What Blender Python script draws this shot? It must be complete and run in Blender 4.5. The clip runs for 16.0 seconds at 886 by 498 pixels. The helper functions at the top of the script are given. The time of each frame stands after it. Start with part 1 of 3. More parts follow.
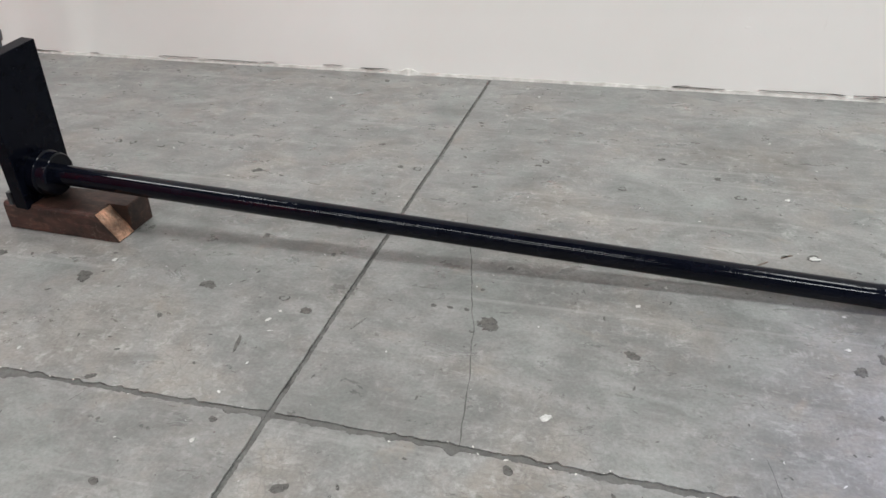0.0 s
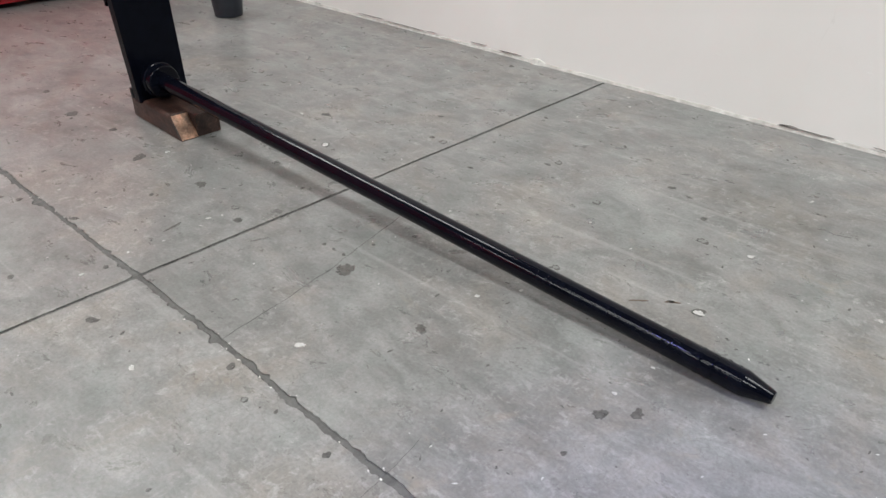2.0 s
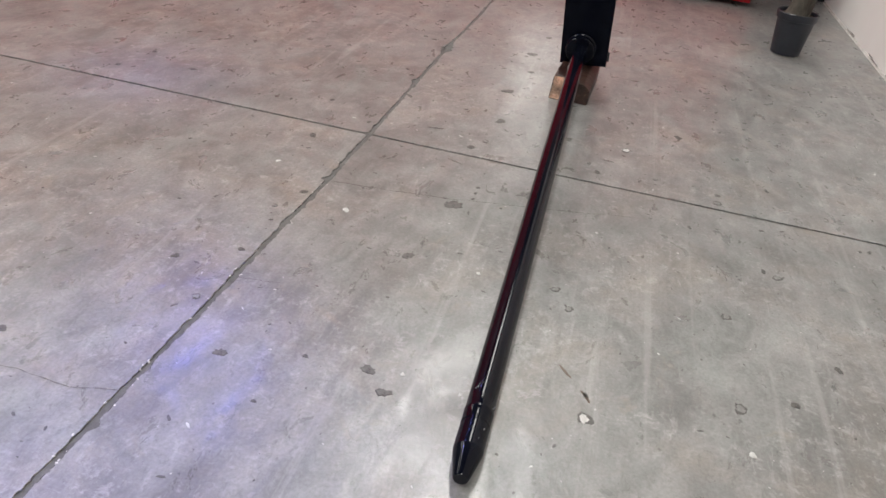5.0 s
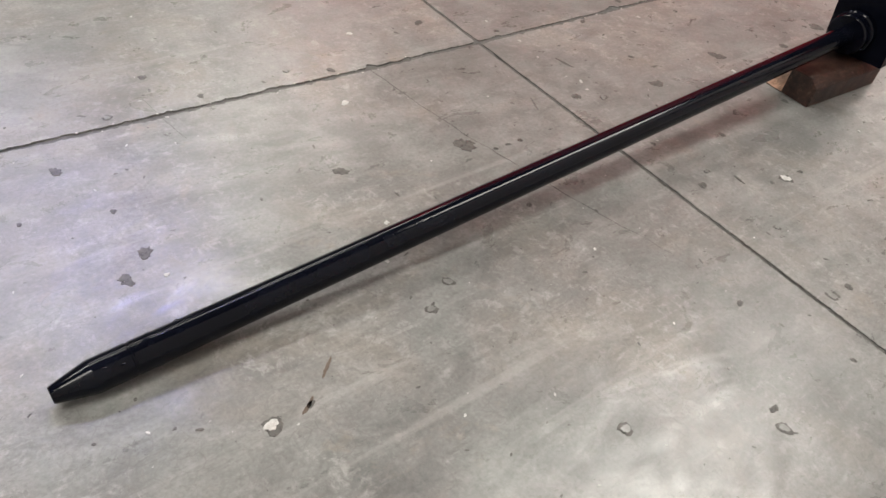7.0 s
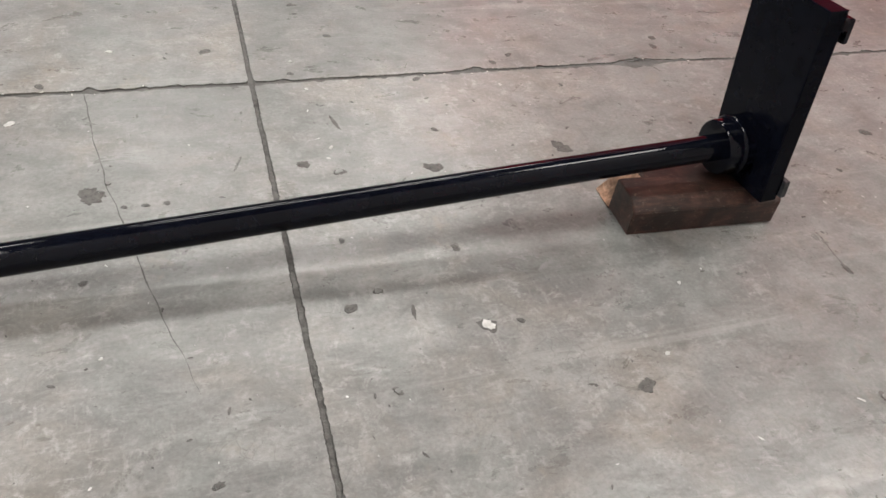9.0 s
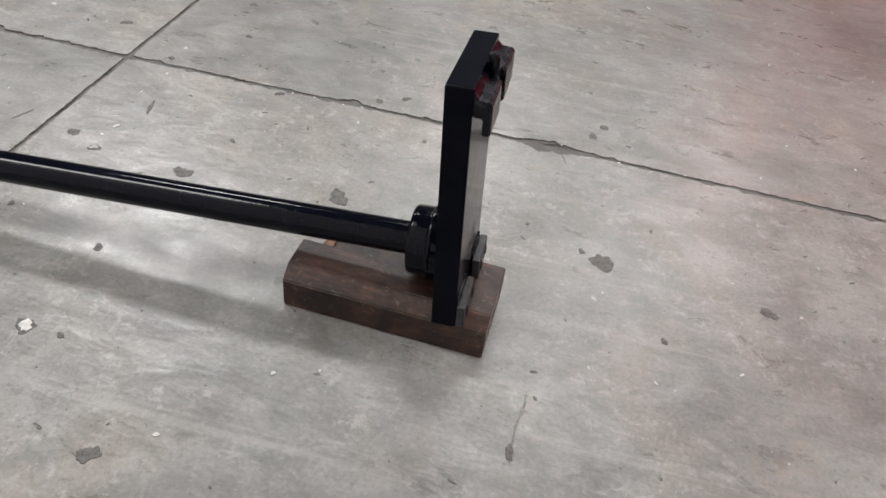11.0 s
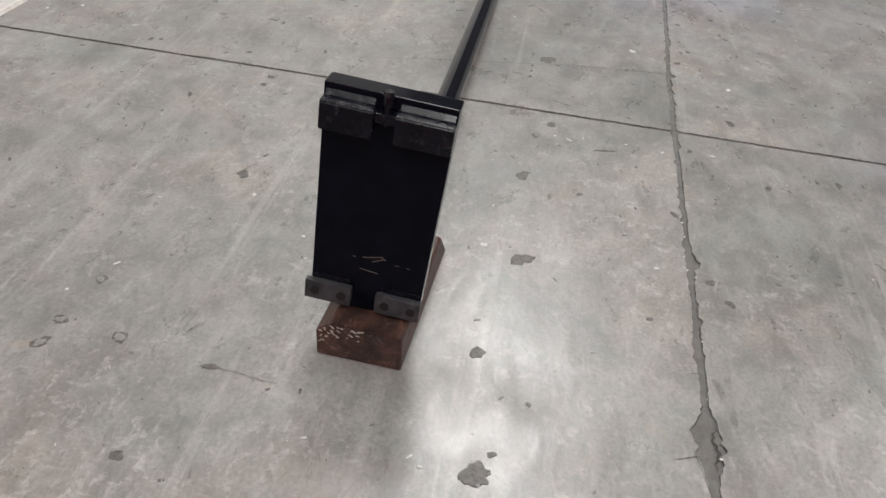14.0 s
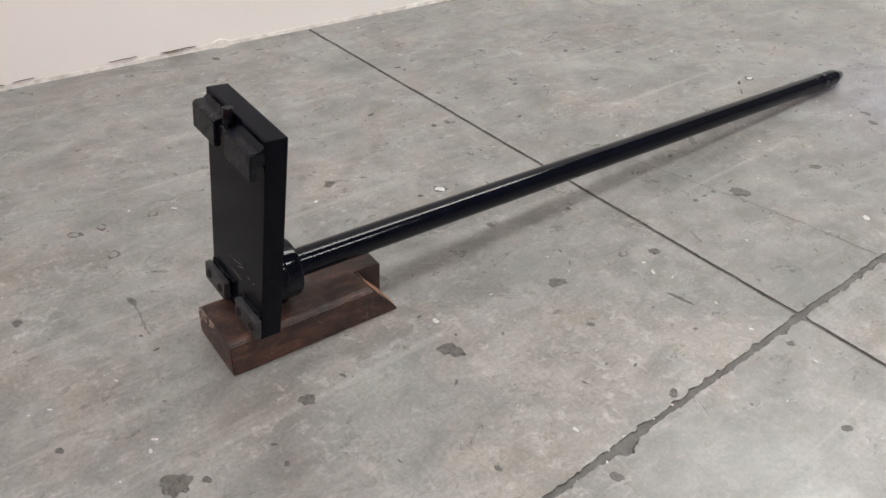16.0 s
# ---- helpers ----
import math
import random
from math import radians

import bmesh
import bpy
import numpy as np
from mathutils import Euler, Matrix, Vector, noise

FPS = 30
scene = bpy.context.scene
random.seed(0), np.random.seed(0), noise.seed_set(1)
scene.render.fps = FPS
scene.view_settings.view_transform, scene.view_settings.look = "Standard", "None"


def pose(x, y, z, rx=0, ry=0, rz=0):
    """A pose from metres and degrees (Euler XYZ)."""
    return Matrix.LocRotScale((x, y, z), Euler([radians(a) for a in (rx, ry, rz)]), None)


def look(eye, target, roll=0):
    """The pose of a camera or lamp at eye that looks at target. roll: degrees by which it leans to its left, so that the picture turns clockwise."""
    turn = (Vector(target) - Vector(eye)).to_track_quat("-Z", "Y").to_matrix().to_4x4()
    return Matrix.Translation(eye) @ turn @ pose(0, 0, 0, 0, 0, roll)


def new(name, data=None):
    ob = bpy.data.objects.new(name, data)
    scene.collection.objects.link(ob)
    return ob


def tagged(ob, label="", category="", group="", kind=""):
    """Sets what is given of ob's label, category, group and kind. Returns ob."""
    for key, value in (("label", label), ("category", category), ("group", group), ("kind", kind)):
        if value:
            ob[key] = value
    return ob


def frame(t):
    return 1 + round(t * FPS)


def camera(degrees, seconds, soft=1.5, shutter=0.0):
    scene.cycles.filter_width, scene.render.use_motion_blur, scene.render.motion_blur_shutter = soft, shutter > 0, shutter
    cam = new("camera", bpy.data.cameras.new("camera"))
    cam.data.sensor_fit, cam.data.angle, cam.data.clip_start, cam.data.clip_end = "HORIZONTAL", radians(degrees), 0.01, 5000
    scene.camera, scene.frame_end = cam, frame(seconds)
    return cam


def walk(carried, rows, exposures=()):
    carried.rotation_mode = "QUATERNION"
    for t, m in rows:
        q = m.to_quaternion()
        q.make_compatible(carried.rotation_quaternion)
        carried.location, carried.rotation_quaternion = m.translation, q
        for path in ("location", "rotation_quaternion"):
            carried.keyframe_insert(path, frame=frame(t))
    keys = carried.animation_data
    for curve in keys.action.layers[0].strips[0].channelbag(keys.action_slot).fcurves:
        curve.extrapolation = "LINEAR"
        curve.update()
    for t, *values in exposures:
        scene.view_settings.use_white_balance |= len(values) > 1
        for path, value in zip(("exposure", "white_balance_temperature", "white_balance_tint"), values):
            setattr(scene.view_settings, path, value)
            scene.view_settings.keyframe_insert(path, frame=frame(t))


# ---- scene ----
cam = camera(60.9, 16.0)
PATH = [
    (0, (0.6223, -0.9791, 1.0196), (0.1807, 0.6875, 0.0080), -1.28),
    (0.5, (0.8960, -0.9217, 1.0228), (0.3076, 0.7000, 0.0115), -0.47),
    (1, (1.1883, -0.8774, 1.0462), (0.4036, 0.6563, 0.0300), -0.13),
    (1.5, (1.4489, -0.7578, 1.0360), (0.4544, 0.6418, 0.0095), -0.38),
    (2, (1.6784, -0.6398, 1.0621), (0.5076, 0.6104, 0.0297), 0.31),
    (2.5, (1.9394, -0.4893, 1.0717), (0.6278, 0.6009, 0.0261), 1.93),
    (3, (2.1137, -0.2866, 1.0653), (0.6812, 0.6172, 0.0024), 3.46),
    (3.5, (2.2412, -0.0327, 1.0892), (0.6739, 0.6070, 0.0246), 3.84),
    (4, (2.3370, 0.2311, 1.0913), (0.6470, 0.5355, 0.0654), 4.04),
    (4.5, (2.3623, 0.4666, 1.0852), (0.6300, 0.4596, 0.0837), 5.52),
    (4.7, (2.3483, 0.5774, 1.0742), (0.6255, 0.4331, 0.0692), 5.88),
    (6.8, (1.5607, 1.3972, 1.0529), (0.4548, 0.4104, -0.2897), 11.40),
    (7, (1.4380, 1.4635, 1.0424), (0.3932, 0.4233, -0.3092), 11.45),
    (7.5, (1.1346, 1.5945, 1.0367), (0.2030, 0.4508, -0.3143), 12.06),
    (8, (0.7926, 1.6325, 1.0298), (-0.0367, 0.4114, -0.3196), 11.71),
    (8.5, (0.4769, 1.6704, 1.0267), (-0.2290, 0.3764, -0.3248), 10.36),
    (9, (0.1546, 1.6896, 1.0224), (-0.4380, 0.3398, -0.3293), 9.21),
    (9.5, (-0.1813, 1.6510, 1.0015), (-0.6648, 0.2430, -0.3346), 8.50),
    (10, (-0.4981, 1.6302, 1.0008), (-0.7903, 0.1550, -0.3176), 6.75),
    (10.2, (-0.6254, 1.6325, 1.0048), (-0.8528, 0.1355, -0.3021), 7.15),
    (12.3, (-1.6475, 1.1874, 0.9855), (-0.5470, 0.1796, -0.3459), 5.53),
    (12.5, (-1.7119, 1.0913, 0.9995), (-0.5042, 0.2052, -0.3243), 5.49),
    (13, (-1.8608, 0.8721, 1.0233), (-0.4516, 0.3192, -0.2831), 5.54),
    (13.5, (-1.9707, 0.6395, 1.0387), (-0.4427, 0.4743, -0.2408), 5.03),
    (14, (-1.9788, 0.3817, 1.0305), (-0.4296, 0.5805, -0.2179), 5.18),
    (14.5, (-1.9456, 0.1393, 1.0361), (-0.4479, 0.6718, -0.1768), 4.98),
    (15, (-1.8441, -0.0828, 1.0511), (-0.4513, 0.7267, -0.1343), 4.88),
    (15.5, (-1.6450, -0.2762, 1.0308), (-0.3946, 0.7612, -0.1349), 4.39),
    (16, (-1.4391, -0.4585, 1.0372), (-0.3761, 0.7815, -0.1164), 3.17),
]
EXPOSURES = [(0, -0.06, 6270, 6), (1.5, -0.06, 6270, 6), (3.5, -0.08, 6500, 10), (4.5, -0.08, 6550, 10), (7, -0.10, 6880, 10), (8, -0.04, 6830, 10),
             (10, 0.0, 6550, 10), (12.5, -0.02, 6450, 10), (14.5, 0.0, 6550, 10), (16, 0.0, 6620, 10)]
walk(cam, [(t, look(eye, target, roll)) for t, eye, target, roll in PATH], EXPOSURES)

# ---- world and lights ----
world = bpy.data.worlds.new("world")
scene.world = world
world.use_nodes = True
world.node_tree.nodes["Background"].inputs[0].default_value = (0.9, 0.95, 1.0, 1)
world.node_tree.nodes["Background"].inputs[1].default_value = 0.05

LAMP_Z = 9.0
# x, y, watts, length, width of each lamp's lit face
# all unseen, set from floor reflections and shadows; the last is added fill
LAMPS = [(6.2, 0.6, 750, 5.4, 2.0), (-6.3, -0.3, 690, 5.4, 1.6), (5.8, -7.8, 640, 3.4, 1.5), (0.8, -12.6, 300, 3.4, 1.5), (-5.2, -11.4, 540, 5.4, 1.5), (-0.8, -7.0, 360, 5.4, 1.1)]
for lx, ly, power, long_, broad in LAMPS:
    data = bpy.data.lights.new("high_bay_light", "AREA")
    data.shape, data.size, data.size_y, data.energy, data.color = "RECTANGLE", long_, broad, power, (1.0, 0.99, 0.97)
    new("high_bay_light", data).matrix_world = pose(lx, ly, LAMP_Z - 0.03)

for name, energy, colour, size, edge, eye, aim in (
    # no red lamp is known here; added to tint the far floor pink
    ("red_tint_light", 56, (1.0, 0.10, 0.13), 28, 1.0, (-2.4, -3.4, 5.4), (-2.75, -0.1, 0)),
    ("blue_spotlight", 900, (0.20, 0.22, 1.0), 8.6, 0.55, (-0.2, -3.6, 5.4), (1.46, 0.12, 0)),
    ("blue_spotlight", 700, (0.18, 0.22, 1.0), 12.5, 1.0, (-4.4, -3.3, 5.4), (1.10, -0.20, 0)),
    ("blue_spotlight", 1000, (0.18, 0.24, 1.0), 6.5, 1.0, (-2.3, -3.0, 5.4), (-0.12, -0.92, 0)),
):
    data = bpy.data.lights.new(name, "SPOT")
    data.energy, data.color, data.spot_size, data.spot_blend, data.shadow_soft_size = energy, colour, radians(size), edge, 0.25
    new(name, data).matrix_world = look(eye, aim)


# ---- materials ----
def material(name, colour=(0.5, 0.5, 0.5), rough=0.5, metal=0.0, spec=0.5):
    m = bpy.data.materials.new(name)
    m.use_nodes = True
    b = m.node_tree.nodes["Principled BSDF"]
    b.inputs["Base Color"].default_value = (*colour, 1)
    b.inputs["Roughness"].default_value = rough
    b.inputs["Metallic"].default_value = metal
    b.inputs["Specular IOR Level"].default_value = spec
    return m, m.node_tree, b


def node(tree, kind, **values):
    n = tree.nodes.new(kind)
    for key, value in values.items():
        n.inputs[key.replace("_", " ")].default_value = value
    return n


def coords(tree, scale=(1, 1, 1)):
    """World-size coordinates of the object, stretched by scale."""
    c = tree.nodes.new("ShaderNodeTexCoord")
    m = node(tree, "ShaderNodeMapping", Scale=scale)
    tree.links.new(c.outputs["Object"], m.inputs["Vector"])
    return m.outputs["Vector"]


def noise_tex(tree, vector, scale, detail=4.0, rough=0.55, distortion=0.0):
    n = node(tree, "ShaderNodeTexNoise", Scale=scale, Detail=detail, Roughness=rough, Distortion=distortion)
    tree.links.new(vector, n.inputs["Vector"])
    return n.outputs["Fac"]


def noise_colour(tree, vector, scale):
    n = node(tree, "ShaderNodeTexNoise", Scale=scale, Detail=3.0)
    tree.links.new(vector, n.inputs["Vector"])
    return n.outputs["Color"]


def ramp(tree, fac, *stops):
    r = tree.nodes.new("ShaderNodeValToRGB")
    while len(r.color_ramp.elements) < len(stops):
        r.color_ramp.elements.new(0.5)
    for e, (at, c) in zip(r.color_ramp.elements, stops):
        e.position, e.color = at, (*c, 1) if len(c) == 3 else c
    tree.links.new(fac, r.inputs["Fac"])
    return r.outputs["Color"]


def mix(tree, a, b, fac, blend="MIX"):
    m = tree.nodes.new("ShaderNodeMix")
    m.data_type, m.blend_type = "RGBA", blend
    for socket, value in ((m.inputs[0], fac), (m.inputs[6], a), (m.inputs[7], b)):
        if isinstance(value, bpy.types.NodeSocket):
            tree.links.new(value, socket)
        else:
            socket.default_value = value if isinstance(value, (int, float)) else (*value, 1)
    return m.outputs[2]


def bump(tree, b, height, strength, distance, chain=None):
    n = node(tree, "ShaderNodeBump", Strength=strength, Distance=distance)
    tree.links.new(height, n.inputs["Height"])
    if chain is not None:
        tree.links.new(chain, n.inputs["Normal"])
    tree.links.new(n.outputs["Normal"], b.inputs["Normal"])
    return n.outputs["Normal"]


def grey(v):
    return (v, v, v)


def concrete():
    """Old power-trowelled concrete: cloudy, blotched, crazed, sealed to an uneven gloss with shallow trowel waves."""
    m, t, b = material("polished_concrete", spec=0.62)
    v = coords(t)
    streak = coords(t, (0.8, 1.25, 1))
    cloud = ramp(t, noise_tex(t, v, 2.4, 8, 0.62, 0.3), (0.30, (0.138, 0.137, 0.131)), (0.52, (0.189, 0.187, 0.182)), (0.72, (0.231, 0.229, 0.223)))
    blotch = ramp(t, noise_tex(t, streak, 9, 10, 0.66, 0.6), (0.36, grey(0.70)), (0.5, grey(0.98)), (0.62, grey(1.22)))
    c = mix(t, cloud, blotch, 0.8, "MULTIPLY")
    tint = ramp(t, noise_tex(t, v, 3.1, 7, 0.65, 0.5), (0.36, (0.95, 1.0, 0.985)), (0.5, (1.0, 1.0, 1.0)), (0.64, (1.06, 0.995, 0.93)))
    c = mix(t, c, tint, 0.9, "MULTIPLY")
    # lacy pale wear in islands, and dark worn-in dirt between
    where = ramp(t, noise_tex(t, v, 3.3, 5, 0.6, 0.4), (0.40, grey(0.15)), (0.60, grey(1)))
    for stretch, scale, at, share in (((1.0, 1.0, 1), 26, 0.535, 0.42), ((0.4, 1.7, 1), 30, 0.56, 0.30), ((1.8, 0.5, 1), 34, 0.565, 0.26)):
        pale = ramp(t, noise_tex(t, coords(t, stretch), scale, 10, 0.74, 0.35), (at, grey(0)), (at + 0.085, grey(1)))
        c = mix(t, c, (0.41, 0.404, 0.390), mix(t, grey(0), mix(t, pale, where, 1.0, "MULTIPLY"), share))
    dark = ramp(t, noise_tex(t, streak, 38, 8, 0.74, 0.5), (0.375, grey(1)), (0.43, grey(0)))
    c = mix(t, c, (0.105, 0.103, 0.097), mix(t, grey(0), dark, 0.42))
    fine = ramp(t, noise_tex(t, v, 120, 5, 0.7), (0.3, grey(0.66)), (0.7, grey(1.32)))
    c = mix(t, c, fine, 0.6, "MULTIPLY")
    brown = ramp(t, noise_tex(t, v, 5.5, 9, 0.72, 0.5), (0.59, grey(0)), (0.69, grey(1)))
    c = mix(t, c, (0.25, 0.215, 0.175), mix(t, grey(0), brown, 0.45))
    wheel = ramp(t, noise_tex(t, coords(t, (0.10, 3.2, 1)), 5, 5, 0.6, 0.1), (0.60, grey(0)), (0.68, grey(1)))
    c = mix(t, c, (0.40, 0.395, 0.38), mix(t, grey(0), wheel, 0.24))
    # fine crazing, in patches only
    bent = mix(t, v, noise_colour(t, v, 9), 0.06, "ADD")
    net = t.nodes.new("ShaderNodeTexVoronoi")
    net.feature = "DISTANCE_TO_EDGE"
    net.inputs["Scale"].default_value = 34
    t.links.new(bent, net.inputs["Vector"])
    line = ramp(t, net.outputs["Distance"], (0.0, grey(1)), (0.035, grey(0)))
    crazed = ramp(t, noise_tex(t, v, 2.7, 4, 0.6, 0.3), (0.50, grey(0)), (0.60, grey(1)))
    c = mix(t, c, (0.10, 0.098, 0.094), mix(t, grey(0), mix(t, line, crazed, 1.0, "MULTIPLY"), 0.40))
    pits = ramp(t, noise_tex(t, v, 62, 3, 0.6, 0.4), (0.25, grey(1)), (0.29, grey(0)))
    c = mix(t, c, (0.08, 0.077, 0.072), mix(t, grey(0), pits, 0.55))
    t.links.new(c, b.inputs["Base Color"])
    gloss = ramp(t, noise_tex(t, streak, 10, 9, 0.7, 0.5), (0.34, grey(0.25)), (0.66, grey(0.42)))
    t.links.new(gloss, b.inputs["Roughness"])
    one = bump(t, b, noise_tex(t, coords(t, (0.7, 1.3, 1)), 13, 3, 0.5, 0.4), 0.46, 0.0050)
    two = bump(t, b, noise_tex(t, streak, 34, 4, 0.6, 0.3), 0.16, 0.0018, one)
    bump(t, b, noise_tex(t, v, 130, 4, 0.6), 0.12, 0.001, two)
    return m


def simple(name, dark, light, scale, rough, spec=0.5, relief=0.1, depth=0.002, metal=0.0, stretch=(1, 1, 1), detail=6):
    """A surface that varies between two colours at two scales."""
    m, t, b = material(name, light, rough, metal, spec)
    v = coords(t, stretch)
    big = ramp(t, noise_tex(t, v, scale, detail, 0.62, 0.4), (0.3, dark), (0.7, light))
    small = ramp(t, noise_tex(t, v, scale * 9, 4, 0.6), (0.3, grey(0.82)), (0.7, grey(1.12)))
    t.links.new(mix(t, big, small, 0.6, "MULTIPLY"), b.inputs["Base Color"])
    r = ramp(t, noise_tex(t, v, scale * 3, 4, 0.6), (0.3, grey(max(rough - 0.07, 0.02))), (0.7, grey(rough + 0.07)))
    t.links.new(r, b.inputs["Roughness"])
    bump(t, b, noise_tex(t, v, scale * 6, 4, 0.6), relief, depth)
    return m


def black_paint(name, rough, wear=0.0, wave=0.15, spec=0.5, brushed=0.0):
    m, t, b = material(name, (0.006, 0.006, 0.008), rough, 0, spec)
    v = coords(t)
    c = ramp(t, noise_tex(t, v, 20, 5, 0.6), (0.3, (0.0017, 0.0021, 0.0044)), (0.7, (0.0038, 0.0047, 0.009)))
    if wear:
        chips = ramp(t, noise_tex(t, v, 45, 6, 0.75, 0.8), (0.56, grey(0)), (0.66, grey(1)))
        c = mix(t, c, (0.06, 0.062, 0.068), mix(t, grey(0), chips, wear))
    t.links.new(c, b.inputs["Base Color"])
    r = ramp(t, noise_tex(t, v, 33, 4, 0.6), (0.3, grey(max(rough - 0.04, 0.02))), (0.7, grey(rough + 0.06)))
    t.links.new(r, b.inputs["Roughness"])
    one = bump(t, b, noise_tex(t, v, 26, 3, 0.5), wave, 0.002)
    if brushed:  # ripples that follow one another along the pole
        one = bump(t, b, noise_tex(t, coords(t, (1, 0.04, 0.04)), 75, 4, 0.6), brushed, 0.0022, one)
    bump(t, b, noise_tex(t, v, 220, 3, 0.5), 0.06, 0.0006, one)
    return m


def timber(name, dark, mid, light):
    """Weathered timber: long grain, stains and checks."""
    m, t, b = material(name, mid, 0.48)
    v = coords(t, (2.2, 10, 10))
    grain = ramp(t, noise_tex(t, v, 7, 6, 0.6, 0.8), (0.22, dark), (0.52, mid), (0.75, light))
    stain = ramp(t, noise_tex(t, coords(t), 16, 4, 0.6, 0.5), (0.36, grey(0.28)), (0.62, grey(1.55)))
    c = mix(t, grain, stain, 0.85, "MULTIPLY")
    scuff = ramp(t, noise_tex(t, coords(t), 60, 5, 0.75, 1.2), (0.58, grey(0)), (0.66, grey(1)))
    c = mix(t, c, (0.38, 0.30, 0.24), mix(t, grey(0), scuff, 0.2))
    t.links.new(c, b.inputs["Base Color"])
    bump(t, b, noise_tex(t, v, 14, 6, 0.7), 0.3, 0.0015)
    return m


def wall_paint():
    m, t, b = material("white_wall_paint", (0.78, 0.77, 0.74), 0.6, 0, 0.3)
    v = coords(t)
    c = ramp(t, noise_tex(t, v, 1.3, 5, 0.6, 0.4), (0.3, (0.87, 0.86, 0.83)), (0.7, (0.91, 0.90, 0.88)))
    scuff = ramp(t, noise_tex(t, coords(t, (1, 1, 0.35)), 7, 7, 0.75, 1.2), (0.66, grey(0)), (0.76, grey(1)))
    c = mix(t, c, (0.60, 0.575, 0.54), mix(t, grey(0), scuff, 0.35))
    t.links.new(c, b.inputs["Base Color"])
    one = bump(t, b, noise_tex(t, v, 3.5, 4, 0.5), 0.3, 0.006)
    bump(t, b, noise_tex(t, v, 60, 4, 0.6), 0.15, 0.0015, one)
    return m


M_FLOOR = concrete()
M_FILLER = simple("joint_filler", (0.075, 0.074, 0.071), (0.145, 0.142, 0.136), 24, 0.7, 0.3, 0.5, 0.004)
M_NARROW = simple("narrow_joint_filler", (0.055, 0.054, 0.051), (0.175, 0.170, 0.162), 55, 0.75, 0.3, 0.5, 0.004)
M_EDGE = simple("joint_broken_edge", (0.03, 0.029, 0.028), (0.07, 0.068, 0.064), 60, 0.8, 0.2)
def broken(name, dark, light, scale, hold):
    """A stain worn through in places, so that the floor shows in the gaps."""
    m = simple(name, dark, light, scale, 0.5)
    t = m.node_tree
    a = ramp(t, noise_tex(t, coords(t), scale * 1.1, 8, 0.7, 0.4), (hold - 0.05, grey(0)), (hold + 0.05, grey(1)))
    t.links.new(a, t.nodes["Principled BSDF"].inputs["Alpha"])
    return m


M_STAIN = broken("dark_floor_stain", (0.045, 0.043, 0.040), (0.12, 0.115, 0.107), 70, 0.40)
M_FAINT = broken("faint_floor_stain", (0.11, 0.108, 0.102), (0.18, 0.175, 0.165), 60, 0.46)
M_FLECK = simple("white_paint_fleck", (0.34, 0.335, 0.32), (0.66, 0.655, 0.64), 80, 0.6)
M_BROWN = simple("brown_scrape", (0.09, 0.062, 0.045), (0.15, 0.115, 0.09), 60, 0.6)
M_CRACK = simple("fine_crack", (0.07, 0.069, 0.066), (0.14, 0.137, 0.13), 60, 0.8, 0.2)
M_WALL = wall_paint()
M_CAULK = simple("old_caulk", (0.42, 0.40, 0.37), (0.78, 0.77, 0.74), 22, 0.7, 0.3, 0.6, 0.004)
M_GAP = simple("dirty_gap", (0.07, 0.065, 0.06), (0.2, 0.19, 0.18), 40, 0.9, 0.2)
# kept dark so that the unseen shell throws little light back
M_SHELL = simple("dark_unseen_wall", (0.07, 0.07, 0.072), (0.10, 0.10, 0.102), 0.8, 0.7, 0.3)
M_CEIL = simple("dark_unseen_roof", (0.06, 0.06, 0.064), (0.09, 0.09, 0.094), 0.8, 0.7, 0.3)
M_POLE = black_paint("gloss_black_paint", 0.05, 0.0, 0.03, 0.16, 0.16)
M_PLATE = black_paint("satin_black_paint", 0.13, 0.0, 0.05, 0.07)
M_WORN = black_paint("worn_black_paint", 0.26, 0.45, 0.4, 0.22)
M_BRACKET = simple("worn_grey_bracket", (0.012, 0.013, 0.015), (0.052, 0.054, 0.060), 40, 0.42, 0.4, 0.4, 0.002)
M_HOLE = material("bolt_hole_shade", (0.004, 0.004, 0.004), 0.8)[0]
M_SCRATCH = simple("bare_scratch", (0.05, 0.046, 0.042), (0.13, 0.12, 0.105), 90, 0.5)
M_WOOD = timber("brown_weathered_timber", (0.012, 0.0065, 0.005), (0.036, 0.0165, 0.012), (0.088, 0.041, 0.028))
M_SPLIT = timber("fresh_split_timber", (0.34, 0.17, 0.10), (0.66, 0.40, 0.27), (0.86, 0.62, 0.46))
M_SCUFF = simple("scuffed_wood", (0.16, 0.13, 0.11), (0.40, 0.36, 0.32), 120, 0.7)
M_RED = simple("red_machine_paint", (0.42, 0.008, 0.016), (0.56, 0.014, 0.026), 2.0, 0.25, 0.5, 0.05)
M_DARK = simple("dark_machine_base", (0.012, 0.013, 0.017), (0.026, 0.027, 0.033), 5, 0.6)
M_POT = simple("black_pot_plastic", (0.010, 0.012, 0.018), (0.020, 0.023, 0.032), 8, 0.42)
M_SOIL = simple("potting_soil", (0.02, 0.015, 0.01), (0.07, 0.05, 0.035), 50, 0.95, 0.2, 0.8, 0.01)
M_BARK = simple("grey_bark", (0.045, 0.04, 0.033), (0.14, 0.125, 0.105), 30, 0.9, 0.2, 0.8, 0.006, 0, (1, 1, 0.3))
M_LEAF = simple("green_leaf", (0.03, 0.07, 0.02), (0.06, 0.12, 0.035), 20, 0.45)
M_HOUSING = simple("white_lamp_housing", (0.55, 0.55, 0.54), (0.65, 0.65, 0.64), 5, 0.5)
M_GLOW, _t, _b = material("lit_white_panel", (0.8, 0.8, 0.8), 0.4)
